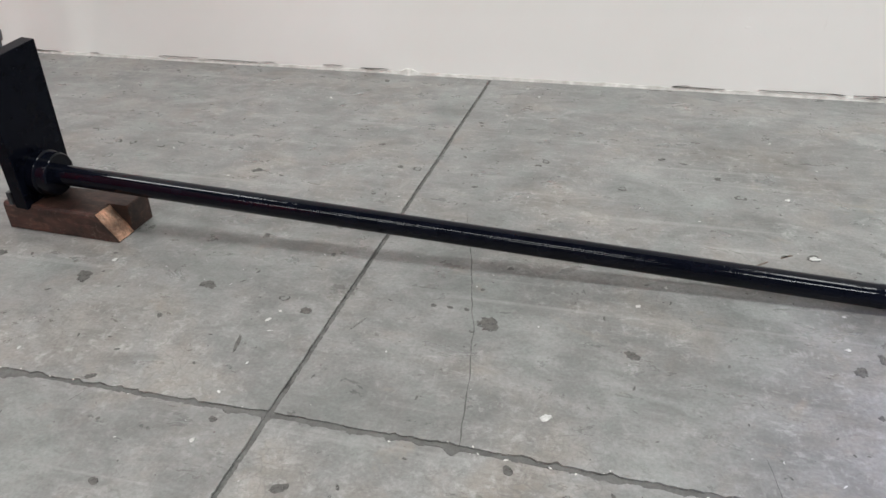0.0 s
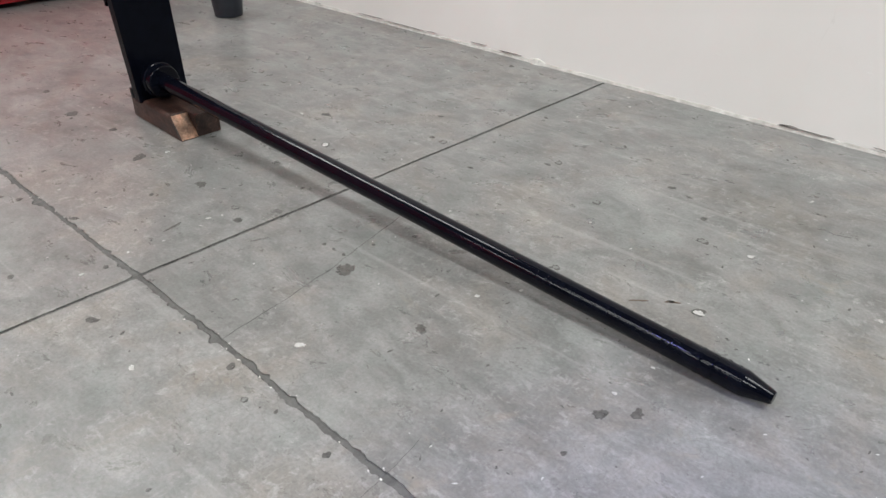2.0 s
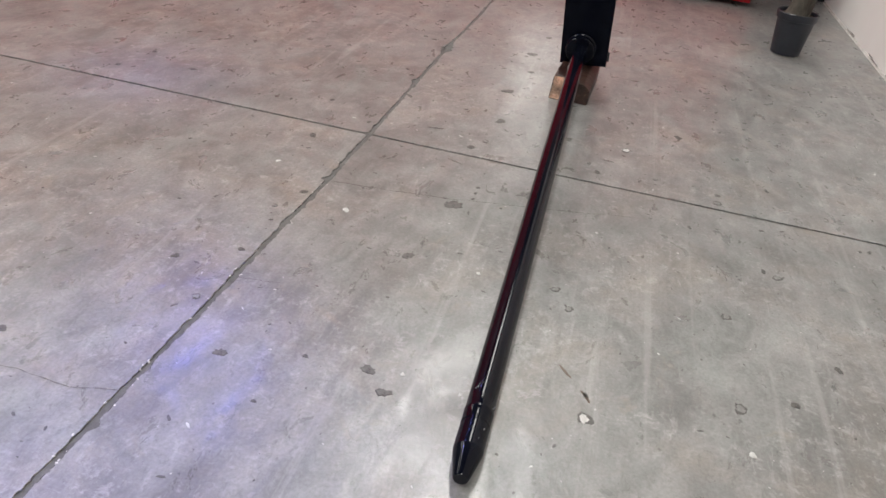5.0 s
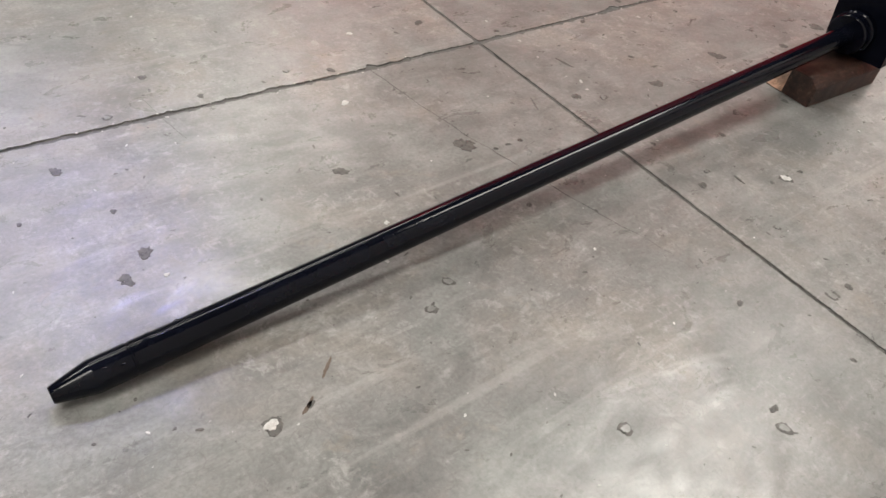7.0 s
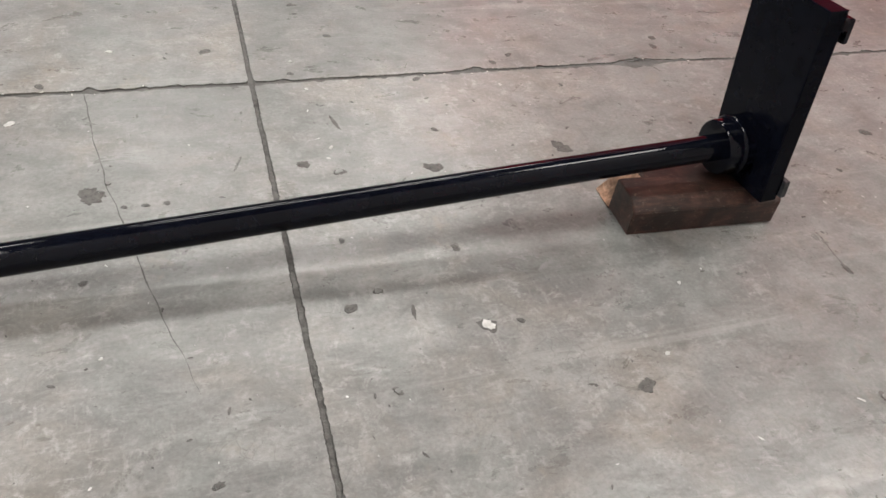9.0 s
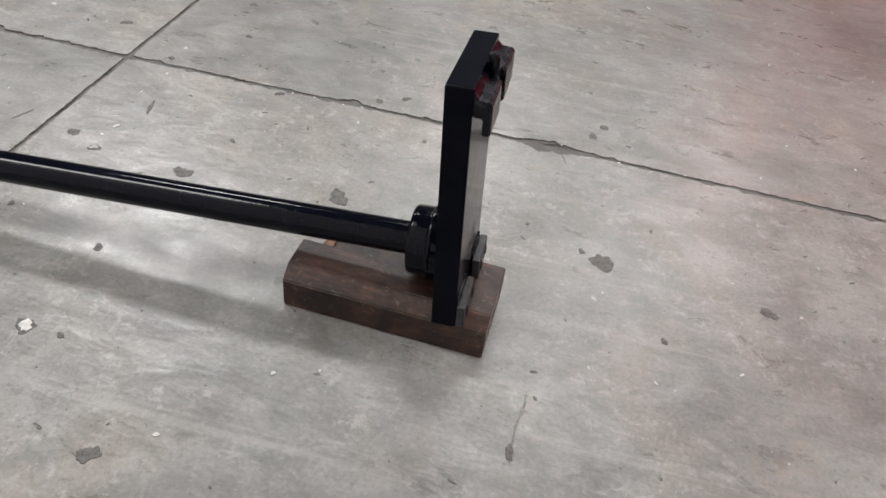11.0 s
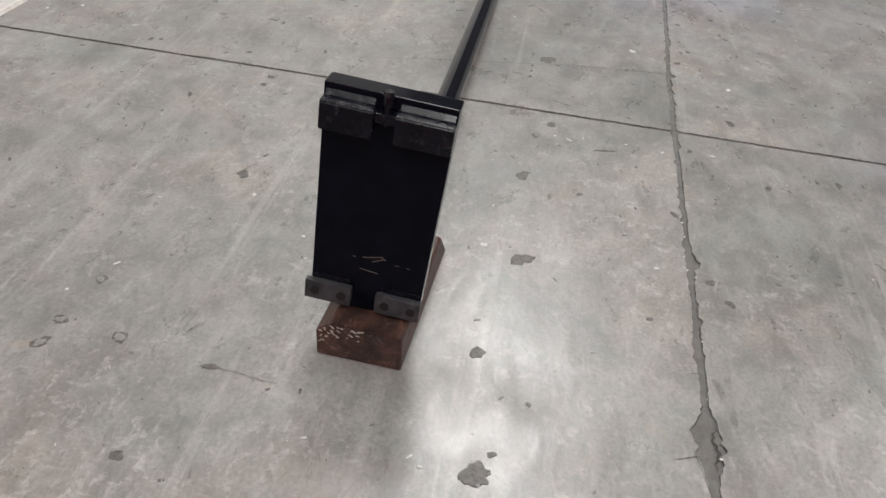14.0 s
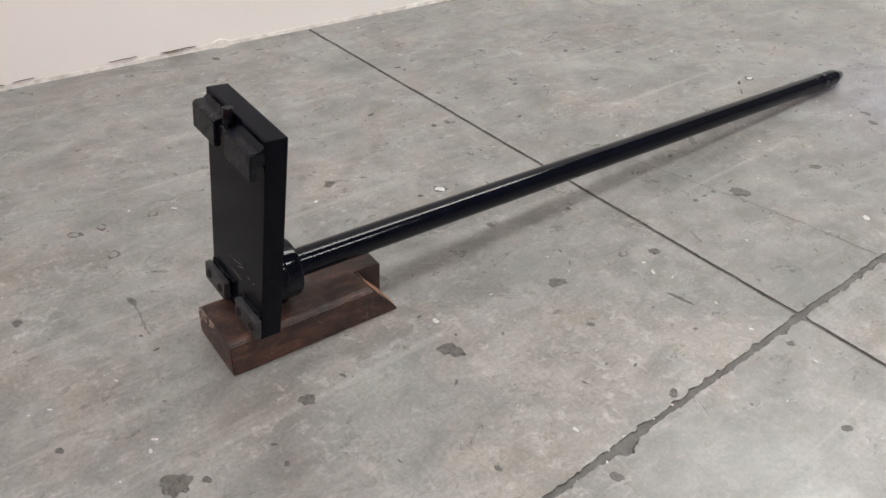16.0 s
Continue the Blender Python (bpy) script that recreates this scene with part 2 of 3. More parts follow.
_b.inputs["Emission Color"].default_value, _b.inputs["Emission Strength"].default_value = (1.0, 0.97, 0.93, 1), 3.0

M_SIGN, _t, _b = material("lit_red_sign", (0.5, 0.02, 0.03), 0.4)
_b.inputs["Emission Color"].default_value, _b.inputs["Emission Strength"].default_value = (1.0, 0.03, 0.08, 1), 3.5


# ---- mesh helpers ----
def part(name, bm, mat, parent=None, label="", smooth=False, kind=""):
    """Link a bmesh as one mesh object under its thing."""
    me = bpy.data.meshes.new(name)
    bm.normal_update()
    bm.to_mesh(me)
    bm.free()
    me.materials.append(mat)
    if smooth:
        for p in me.polygons:
            p.use_smooth = True
        me.set_sharp_from_angle(angle=radians(38))
    ob = new(name, me)
    ob.parent = parent
    return tagged(ob, label, "", "", kind)


def thing(name, label, category, kind="", group="", m=None):
    ob = new(name)
    ob.empty_display_size = 0.1
    if m is not None:
        ob.matrix_world = m
    return tagged(ob, label, category, group, kind)


def box(bm, lo, hi, m=None, bevel=0.0):
    c = [(a + b) / 2 for a, b in zip(lo, hi)]
    s = [b - a for a, b in zip(lo, hi)]
    made = bmesh.ops.create_cube(bm, size=1, matrix=Matrix.Translation(c) @ Matrix.Diagonal((*s, 1)))
    verts = made["verts"]
    if bevel:
        edges = {e for v in verts for e in v.link_edges}
        bmesh.ops.bevel(bm, geom=list(edges), offset=bevel, segments=2, affect="EDGES", profile=0.6)
        verts = bm.verts
    if m is not None:
        bmesh.ops.transform(bm, matrix=m, verts=list(verts))
    return bm


def boxed(lo, hi, m=None, bevel=0.0):
    return box(bmesh.new(), lo, hi, m, bevel)


def turned(profile, segs=48, wobble=None):
    """A solid turned round the x axis from (x, radius) stations."""
    bm, rings = bmesh.new(), []
    for x, r in profile:
        ring = []
        for k in range(segs):
            a = 2 * math.pi * k / segs
            rr = r * (1 + (wobble(x, a) if wobble else 0))
            ring.append(bm.verts.new((x, rr * math.cos(a), rr * math.sin(a))))
        rings.append(ring)
    for a, b in zip(rings, rings[1:]):
        for k in range(segs):
            j = (k + 1) % segs
            bm.faces.new((a[k], a[j], b[j], b[k]))
    bm.faces.new(rings[0][::-1])
    bm.faces.new(rings[-1])
    bmesh.ops.recalc_face_normals(bm, faces=bm.faces)
    return bm


def extruded(outline, lo, hi, bevel=0.0):
    """A prism: outline of (x, z) drawn in the xz plane, running from y = lo to hi."""
    bm = bmesh.new()
    a = [bm.verts.new((x, lo, z)) for x, z in outline]
    b = [bm.verts.new((x, hi, z)) for x, z in outline]
    bm.faces.new(a)
    bm.faces.new(b[::-1])
    for k in range(len(a)):
        j = (k + 1) % len(a)
        bm.faces.new((a[j], a[k], b[k], b[j]))
    bmesh.ops.recalc_face_normals(bm, faces=bm.faces)
    if bevel:
        bmesh.ops.bevel(bm, geom=list(bm.edges), offset=bevel, segments=2, affect="EDGES")
    return bm


def blob(bm, x, y, r, z, rng, stretch=1.0, turn=0.0, points=16, rough=0.35):
    """A flat irregular patch with a thin rim, lying on the floor."""
    phase = [rng.uniform(0, 6.28) for _ in range(4)]
    top, low = [], []
    for k in range(points):
        a = 2 * math.pi * k / points
        d = r * (1 + rough * (0.45 * math.sin(2 * a + phase[0]) + 0.25 * math.sin(3 * a + phase[1]) + 0.25 * math.sin(7 * a + phase[2]) + rng.uniform(-0.55, 0.55)))
        u, w = d * math.cos(a) * stretch, d * math.sin(a)
        px, py = x + u * math.cos(turn) - w * math.sin(turn), y + u * math.sin(turn) + w * math.cos(turn)
        top.append(bm.verts.new((px, py, z)))
        low.append(bm.verts.new((x + (px - x) * 1.08, y + (py - y) * 1.08, 0.0002)))
    bm.faces.new(top)
    for k in range(points):
        j = (k + 1) % points
        bm.faces.new((low[k], low[j], top[j], top[k]))
    return bm


# ---- the hall ----
WALL_Y, WEST, EAST, SOUTH, ROOF = 2.15, -12.0, 12.0, -16.0, 9.3
NEAR_W, NEAR_E, NEAR_S = -3.2, 2.6, -1.6


def long_half(x, side):
    """Half the width of the long joint at x; it is broken out in places."""
    chip = max(noise.noise((x * 31, side * 4, 6.3)) - 0.18, 0)
    step = noise.cell(Vector((x * 95 + 0.6 * noise.noise((x * 20, 0, 0)), side * 3, 0.5)))
    w = 0.0070 + 0.0026 * noise.noise((x * 6, side * 7, 0.3)) + 0.0016 * step + 0.0016 * noise.noise((x * 220, side * 3, 2.3)) + 0.019 * chip
    for at, size, reach, which in ((-1.11, 0.021, 0.055, 0), (-0.60, 0.013, 0.04, -1), (-1.07, 0.011, 0.02, 1), (0.37, 0.010, 0.015, -1), (0.95, 0.006, 0.05, 1), (1.15, 0.005, 0.08, 1), (-0.86, 0.006, 0.05, 1)):
        if which in (0, side):
            w += size * math.exp(-(((x - at) / reach) ** 2)) * (0.8 + 0.5 * noise.noise((x * 60, side, 5)))
    return max(w, 0.002)


def cross_half(y, side):
    return max(0.0062 + 0.0014 * noise.noise((y * 11, side * 7, 8.3)) + 0.0012 * noise.noise((y * 60, side * 5, 4.3)) + 0.0022 * noise.noise((y * 170, side, 1.3)), 0.0015)


def long_mid(x):
    return 0.006 - 0.0265 * max(min(x, 2.0) - 0.30, 0) + 0.03 * max(min(-x, 1.7) - 1.15, 0) + 0.002 * noise.noise((x * 8, 1.1, 0))


def cross_mid(y):
    return (0.012 if y > 0 else 0.010) * max(min(y, 2.2), -1.2) + 0.002 * noise.noise((y * 2.1, 9.1, 0)) + 0.0015 * noise.noise((y * 9, 2.1, 0))


def slab(sx, sy):
    """One bay of the floor, with ragged edges along its two joints."""
    far_x, far_y = (EAST if sx > 0 else WEST), (WALL_Y + 0.1 if sy > 0 else SOUTH)
    near_x, near_y = (NEAR_E if sx > 0 else NEAR_W), (WALL_Y + 0.1 if sy > 0 else NEAR_S)
    xs = [near_x * k / 1300 for k in range(5, 1301)]
    ys = [near_y * k / 900 for k in range(7, 901)]
    edge = [(x, long_mid(x) + sy * long_half(x, sy)) for x in reversed(xs)]
    edge += [(cross_mid(y) + sx * cross_half(y, sx), y) for y in ys]
    edge = [(far_x, edge[0][1])] + edge
    if sy < 0:
        edge += [(edge[-1][0], far_y)]
    edge += [(far_x, far_y)]
    if sx * sy < 0:
        edge = edge[::-1]
    bm = bmesh.new()
    top = [bm.verts.new((x, y, 0)) for x, y in edge]
    low = [bm.verts.new((x, y, -0.03)) for x, y in edge]
    face = bm.faces.new(top)
    for k in range(len(top)):
        j = (k + 1) % len(top)
        bm.faces.new((low[k], low[j], top[j], top[k]))
    bmesh.ops.triangulate(bm, faces=[face], ngon_method="EAR_CLIP")
    bmesh.ops.recalc_face_normals(bm, faces=bm.faces)
    top_face = max(bm.faces, key=lambda f: f.calc_area())
    if top_face.normal.z < 0:
        bmesh.ops.reverse_faces(bm, faces=bm.faces)
    return bm


floor = thing("floor", "grey polished concrete floor with filled joints and stains", "floor", "structure")
for sx in (1, -1):
    for sy in (1, -1):
        part("slab", slab(sx, sy), M_FLOOR, floor)


def strip(points, half, z, wave=0.0):
    """A flat band along a line of points, as wide as half(s) on each side."""
    bm, rows = bmesh.new(), []
    for k, (x, y) in enumerate(points):
        a, b = points[max(k - 1, 0)], points[min(k + 1, len(points) - 1)]
        dx, dy = b[0] - a[0], b[1] - a[1]
        n = math.hypot(dx, dy) or 1
        h = half(k / (len(points) - 1))
        zz = z + wave * noise.noise((x * 40, y * 40, 1))
        rows.append((bm.verts.new((x - dy / n * h, y + dx / n * h, zz)), bm.verts.new((x + dy / n * h, y - dx / n * h, zz))))
    for a, b in zip(rows, rows[1:]):
        bm.faces.new((a[0], a[1], b[1], b[0]))
    return bm


long_line = [(WEST + (EAST - WEST) * k / 2400, long_mid(WEST + (EAST - WEST) * k / 2400)) for k in range(2401)]
part("joint_filler", strip(long_line, lambda s: 0.07, -0.0035, 0.002), M_FILLER, floor, "grey mortar filling of the long joint")
cross_line = [(cross_mid(y), y) for y in (SOUTH + (WALL_Y - SOUTH) * k / 1600 for k in range(1601))]
part("joint_filler", strip(cross_line, lambda s: 0.03, -0.0045, 0.002), M_NARROW, floor, "grey filling of the narrow cross joint")
part("subfloor", boxed((WEST, SOUTH, -0.25), (EAST, WALL_Y, -0.012)), M_EDGE, floor)
# dark open hairline along both sides of the filling
for side in (1, -1):
    line = [(x, long_mid(x) + side * (long_half(x, side) - 0.0015)) for x in (NEAR_W + (NEAR_E - NEAR_W) * k / 1500 for k in range(1501))]
    part("joint_gap", strip(line, lambda s: 0.0022 * max(noise.noise((s * 55, side, 0)) + 0.5 * noise.noise((s * 400, side, 0)), 0), -0.0016), M_EDGE, floor)
for side in (1, -1):
    line = [(cross_mid(y) + side * (cross_half(y, side) - 0.0012), y) for y in (NEAR_S + (WALL_Y - NEAR_S) * k / 1200 for k in range(1201))]
    part("joint_gap", strip(line, lambda s: 0.0018 * max(noise.noise((s * 45, side, 3)) + 0.5 * noise.noise((s * 300, side, 2)) + 0.1, 0), -0.0018), M_EDGE, floor)
line = [(-1.16 + 0.0012 * k, 0.004 * math.sin(k * 0.13) + 0.002 * math.sin(k * 0.47) - 0.004) for k in range(90)]
part("joint_gap", strip(line, lambda s: 0.0022 * math.sin(math.pi * s), -0.001), M_EDGE, floor)

wall_bm = bmesh.new()
box(wall_bm, (WEST, WALL_Y, 0.012), (EAST, WALL_Y + 0.2, ROOF))
tagged(part("wall_north", wall_bm, M_WALL), "off-white painted wall with scuffs near the floor", "wall", kind="structure")
# unseen walls and ceiling close the hall, dark to hold down bounce
tagged(part("wall_south", boxed((WEST, SOUTH - 0.2, -0.2), (EAST, SOUTH, ROOF)), M_SHELL), "unseen hall wall, plain dark grey to cut bounced light", "wall", kind="structure")
tagged(part("wall_west", boxed((WEST - 0.2, SOUTH, -0.2), (WEST, WALL_Y + 0.2, ROOF)), M_SHELL), "unseen hall wall, plain dark grey to cut bounced light", "wall", kind="structure")
tagged(part("wall_east", boxed((EAST, SOUTH, -0.2), (EAST + 0.2, WALL_Y + 0.2, ROOF)), M_SHELL), "unseen hall wall, plain dark grey to cut bounced light", "wall", kind="structure")
tagged(part("ceiling", boxed((WEST, SOUTH, ROOF), (EAST, WALL_Y + 0.2, ROOF + 0.15)), M_CEIL), "unseen hall ceiling, plain dark to cut bounced light", "ceiling", kind="structure")


def base_bead():
    """The lumpy line of old caulk and paint where the wall meets the floor."""
    bm, rows = bmesh.new(), []
    for k in range(1401):
        x = NEAR_W - 1.0 + (NEAR_E + 1.6 - NEAR_W) * k / 1400
        n = noise.noise((x * 5, 0, 7)) * 0.5 + noise.noise((x * 23, 0, 2)) * 0.5
        w, h = 0.003 + 0.003 * max(n + 0.3, 0), 0.011 + 0.004 * max(n + 0.2, 0)
        lump = math.exp(-(((x + 0.345) / 0.03) ** 2))
        w, h = w + 0.014 * lump, h + 0.014 * lump
        y = WALL_Y
        rows.append([bm.verts.new(p) for p in ((x, y + 0.01, h + 0.004), (x, y - w * 0.5, h), (x, y - w, h * 0.4), (x, y - w - 0.003, -0.002))])
    for a, b in zip(rows, rows[1:]):
        for k in range(3):
            bm.faces.new((a[k], a[k + 1], b[k + 1], b[k]))
    return bm


tagged(part("baseboard", base_bead(), M_CAULK, smooth=True), "lumpy white caulk line where the wall meets the floor", "trim", kind="structure")
rng = random.Random(4)
gap_bm = bmesh.new()
for k in range(20):  # thin ragged slits, tapering out at both ends
    x, long_, z = rng.uniform(NEAR_W, 2.0), 0.05 + 0.40 * rng.random() ** 2, rng.uniform(0.013, 0.024)
    tall, last = rng.uniform(0.0004, 0.0010), None
    steps = max(int(long_ / 0.006), 5)
    for i in range(steps + 1):
        f = i / steps
        px, pz = x + long_ * f, z + 0.0025 * noise.noise((px_seed := x * 7 + f * long_ * 45, k, 0.5))
        h = tall * math.sin(math.pi * f) * (0.6 + 0.7 * abs(noise.noise((px_seed * 2.3, k, 3.5))))
        ring = [gap_bm.verts.new(p) for p in ((px, WALL_Y - 0.0048, pz - h), (px, WALL_Y - 0.0048, pz + h), (px, WALL_Y + 0.002, pz + h), (px, WALL_Y + 0.002, pz - h))]
        if last:
            for j in range(4):
                gap_bm.faces.new((last[j], last[(j + 1) % 4], ring[(j + 1) % 4], ring[j]))
        last = ring
tagged(part("wall_crack", gap_bm, M_GAP), "dark open cracks along the foot of the wall", "crack", kind="stuff")
bump_bm = bmesh.new()
for k in range(50):
    x, z, r = rng.uniform(-3, 2.2), rng.uniform(0.03, 0.6), rng.uniform(0.002, 0.006)
    bmesh.ops.create_icosphere(bump_bm, subdivisions=1, radius=1, matrix=Matrix.Translation((x, WALL_Y, z)) @ Matrix.Diagonal((r * 1.6, r * 0.2, r, 1)))
tagged(part("wall_lump", bump_bm, M_WALL, smooth=True), "small painted lumps on the wall", "plaster", kind="stuff")

# lamp housings round the light faces, the added fill light's among them
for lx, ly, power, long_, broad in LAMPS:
    lamp = thing("ceiling_lamp", "unseen white rectangular high-bay ceiling lamp", "lamp", group="hall lamps", m=pose(lx, ly, LAMP_Z))
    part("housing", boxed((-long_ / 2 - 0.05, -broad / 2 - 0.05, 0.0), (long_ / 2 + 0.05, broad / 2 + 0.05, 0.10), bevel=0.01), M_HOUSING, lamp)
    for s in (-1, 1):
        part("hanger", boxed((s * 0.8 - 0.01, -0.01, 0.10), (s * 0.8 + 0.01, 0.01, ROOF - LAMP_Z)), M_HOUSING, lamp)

# ---- pole attachment ----
attachment = thing("pole_attachment", "gloss black steel forklift carpet pole with hooked mounting plate", "lifting attachment")
POLE_A, POLE_B = Vector((-0.955, 0.6195, 0.1565)), Vector((1.383, 0.6510, 0.0264))
POLE_R = 0.0288
axis = (POLE_B - POLE_A).normalized()
side_v = Vector((0, 0, 1)).cross(axis).normalized()
POLE_M = Matrix((axis, side_v, axis.cross(side_v))).transposed().to_4x4()
POLE_M.translation = POLE_A
LEN = (POLE_B - POLE_A).length


def sag(x, a):
    return 0.006 * noise.noise((x * 6, math.cos(a), math.sin(a)))


stations = [(0.0, POLE_R)] + [(LEN * k / 60, POLE_R) for k in range(1, 56)]
stations += [(LEN - 0.166, POLE_R), (LEN - 0.163, POLE_R + 0.0009), (LEN - 0.157, POLE_R + 0.0009), (LEN - 0.154, POLE_R)]
stations += [(LEN - 0.128, POLE_R + 0.0003), (LEN - 0.1265, POLE_R - 0.0010), (LEN - 0.124, POLE_R - 0.0010), (LEN - 0.1225, POLE_R + 0.0003), (LEN - 0.064, POLE_R)]
pole = part("pole", turned(stations, 56, sag), M_POLE, attachment, "long round gloss black steel pole", smooth=True)
tip = part("tip", turned([(LEN - 0.064, POLE_R), (LEN - 0.058, POLE_R - 0.001), (LEN - 0.003, 0.0150), (LEN, 0.0132)], 56), M_POLE, attachment, "short blunt tapered black nose", smooth=True)
drips = bmesh.new()
for k in range(13):
    a, x = rng.uniform(-1.2, 1.2), LEN - rng.uniform(0.08, 0.23)
    r = rng.uniform(0.0012, 0.0026)
    bmesh.ops.create_icosphere(drips, subdivisions=1, radius=1, matrix=Matrix.Translation((x, POLE_R * math.sin(a), POLE_R * math.cos(a))) @ Matrix.Diagonal((r * rng.uniform(1, 4), r, r * 0.5, 1)))
runs = part("paint_runs", drips, M_POLE, attachment, "small runs in the black paint", smooth=True, kind="stuff")
runs.matrix_world = POLE_M
def beaded(x, a):
    return 0.010 * noise.noise((x * 90, math.cos(a) * 9, math.sin(a) * 9)) if x in BEAD_X else 0


BEAD_X = (0.028, 0.031)
outline = [(0.0, 0.0635), (0.026, 0.0635), (0.028, 0.0650), (0.031, 0.0655), (0.034, 0.0640), (0.036, 0.0605), (0.062, 0.0600), (0.066, 0.0590), (0.068, 0.0565)]
collar = part("collar", turned(outline, 72, beaded), M_POLE, attachment, "thick round black collar welded at the pole's root", smooth=True)
for ob in (pole, tip):
    ob.matrix_world = POLE_M
for ob in (collar,):
    ob.matrix_world = POLE_M @ Matrix.Translation((-0.0175, 0, 0))

# mounting plate: x runs through it to the front, y across it, z up it
up = Vector((0.068, -0.0755, 1.0)).normalized()
wide = Vector((0.003, 1.0, 0.0635))
wide = (wide - up * wide.dot(up)).normalized()
PLATE_M = Matrix((wide.cross(up), wide, up)).transposed().to_4x4()
PLATE_M.translation = Vector((-0.9724, 0.6381, 0.0800))
PW, PH, PT = 0.1050, 0.421, 0.040
plate_bm = boxed((-PT, -PW, 0), (0, PW, PH), bevel=0.0025)
for v in plate_bm.verts:  # slightly narrower at the foot
    v.co.y = v.co.y * (0.945 + 0.055 * v.co.z / PH) + 0.003 * (1 - v.co.z / PH)
plate = part("back_plate", plate_bm, M_PLATE, attachment, "upright rectangular satin black steel plate")
hook = [(-PT, 0.404), (-0.063, 0.402), (-0.066, 0.399), (-0.066, 0.353), (-0.054, 0.353), (-0.054, 0.378), (-PT, 0.378)]
fitted, holes = [plate], []
for lo, hi in ((0.020, 0.1035), (-0.1045, -0.014)):
    fitted.append(part("upper_hook", extruded(hook, lo, hi, 0.0018), M_WORN, attachment, "worn black carriage hook"))
    fitted.append(part("weld_bead", extruded([(-PT, 0.4035), (-PT, 0.411), (-PT - 0.007, 0.4035)], lo + 0.003, hi - 0.003), M_WORN, attachment))
tab = boxed((-0.058, -0.014, 0.380), (-PT, 0.020, 0.396), bevel=0.0015)
fitted.append(part("latch_tab", tab, M_WORN, attachment))
pin = turned([(0.0, 0.006), (0.030, 0.006), (0.031, 0.0085), (0.054, 0.0085), (0.056, 0.0075)], 20)
bmesh.ops.transform(pin, matrix=Matrix.Translation((-0.050, 0.002, 0.376)) @ pose(0, 0, 0, 0, -90, 0), verts=pin.verts)
fitted.append(part("locating_pin", pin, M_WORN, attachment, "short round black locating pin", smooth=True))
for lo, hi in ((0.026, 0.110), (-0.100, -0.018)):
    low = part("lower_bracket", boxed((-0.055, lo, 0.010), (-0.042, hi, 0.050), bevel=0.002), M_BRACKET, attachment, "worn black bolted lower bracket")
    spacer = part("spacer", boxed((-0.042, lo + 0.006, 0.014), (-PT, hi - 0.008, 0.060), bevel=0.001), M_WORN, attachment)
    for at in (0.2, 0.78):
        y = lo + (hi - lo) * at
        # a near-black dished disc stands in for the shade inside the hole
        rim = turned([(0, 0.0085), (0.0015, 0.0085), (0.0016, 0.0065), (0.0008, 0.006)], 18)
        bmesh.ops.transform(rim, matrix=Matrix.Translation((-0.0555, y, 0.030)) @ pose(0, 0, 0, 0, 0, 180), verts=rim.verts)
        holes.append(part("bolt_hole", rim, M_HOLE, low))
    fitted += [low, spacer]
scratches = bmesh.new()
for y, z, long_, turn in ((0.0, 0.118, 0.030, -14), (-0.012, 0.114, 0.022, -28), (0.002, 0.088, 0.034, 6), (-0.046, 0.112, 0.008, 0), (-0.066, 0.112, 0.006, 0), (0.03, 0.112, 0.006, 20), (-0.02, 0.121, 0.012, 30)):
    m = Matrix.Translation((-PT - 0.0002, y, z)) @ pose(0, 0, 0, turn, 0, 0)
    box(scratches, (-0.0003, -long_ / 2, -0.0006), (0.0003, long_ / 2, 0.0006))
    scratches.verts.ensure_lookup_table()
    bmesh.ops.transform(scratches, matrix=m, verts=scratches.verts[-8:])
fitted.append(part("scratches", scratches, M_SCRATCH, attachment, "bare scratches in the black paint"))
for ob in fitted:
    ob.matrix_world = PLATE_M  # the holes ride on their brackets

# ---- timber block ----
BLOCK_M = pose(-1.0665, 0.6355, 0, 0, 0, -2.5)
block = thing("timber_block", "dark brown weathered timber block with split end under the plate", "wood block", m=BLOCK_M)
BL, BW, BH = 0.366, 0.0795, 0.082


def hewn(outline_yz, x0, x1, slope_top=0.0):
    """A length of timber with the given end outline; slope_top draws its upper front edge back."""
    bm, n = bmesh.new(), 14
    rows = []
    for k in range(n + 1):
        f = k / n
        ring = []
        for y, z in outline_yz:
            end = x1 - slope_top * (z / BH)
            x = x0 + (end - x0) * f
            j = 0.0012
            ring.append(bm.verts.new((x + j * noise.noise((f * 9, y * 60, z * 60)), y + j * noise.noise((x * 30, y * 50, 3)), max(z + j * noise.noise((x * 30, y * 50, 9)) * (z > 0.01), 0.0005))))
        rows.append(ring)
    m = len(outline_yz)
    for a, b in zip(rows, rows[1:]):
        for k in range(m):
            j = (k + 1) % m
            bm.faces.new((a[k], a[j], b[j], b[k]))
    bm.faces.new(rows[0][::-1])
    bm.faces.new(rows[-1])
    bmesh.ops.recalc_face_normals(bm, faces=bm.faces)
    hard = [e for e in bm.edges if len(e.link_faces) == 2 and e.calc_face_angle() > 0.5 and not all(abs(v.co.y + 0.012) < 0.003 for v in e.verts)]
    bmesh.ops.bevel(bm, geom=hard, offset=0.0022, segments=2, affect="EDGES")
    return bm


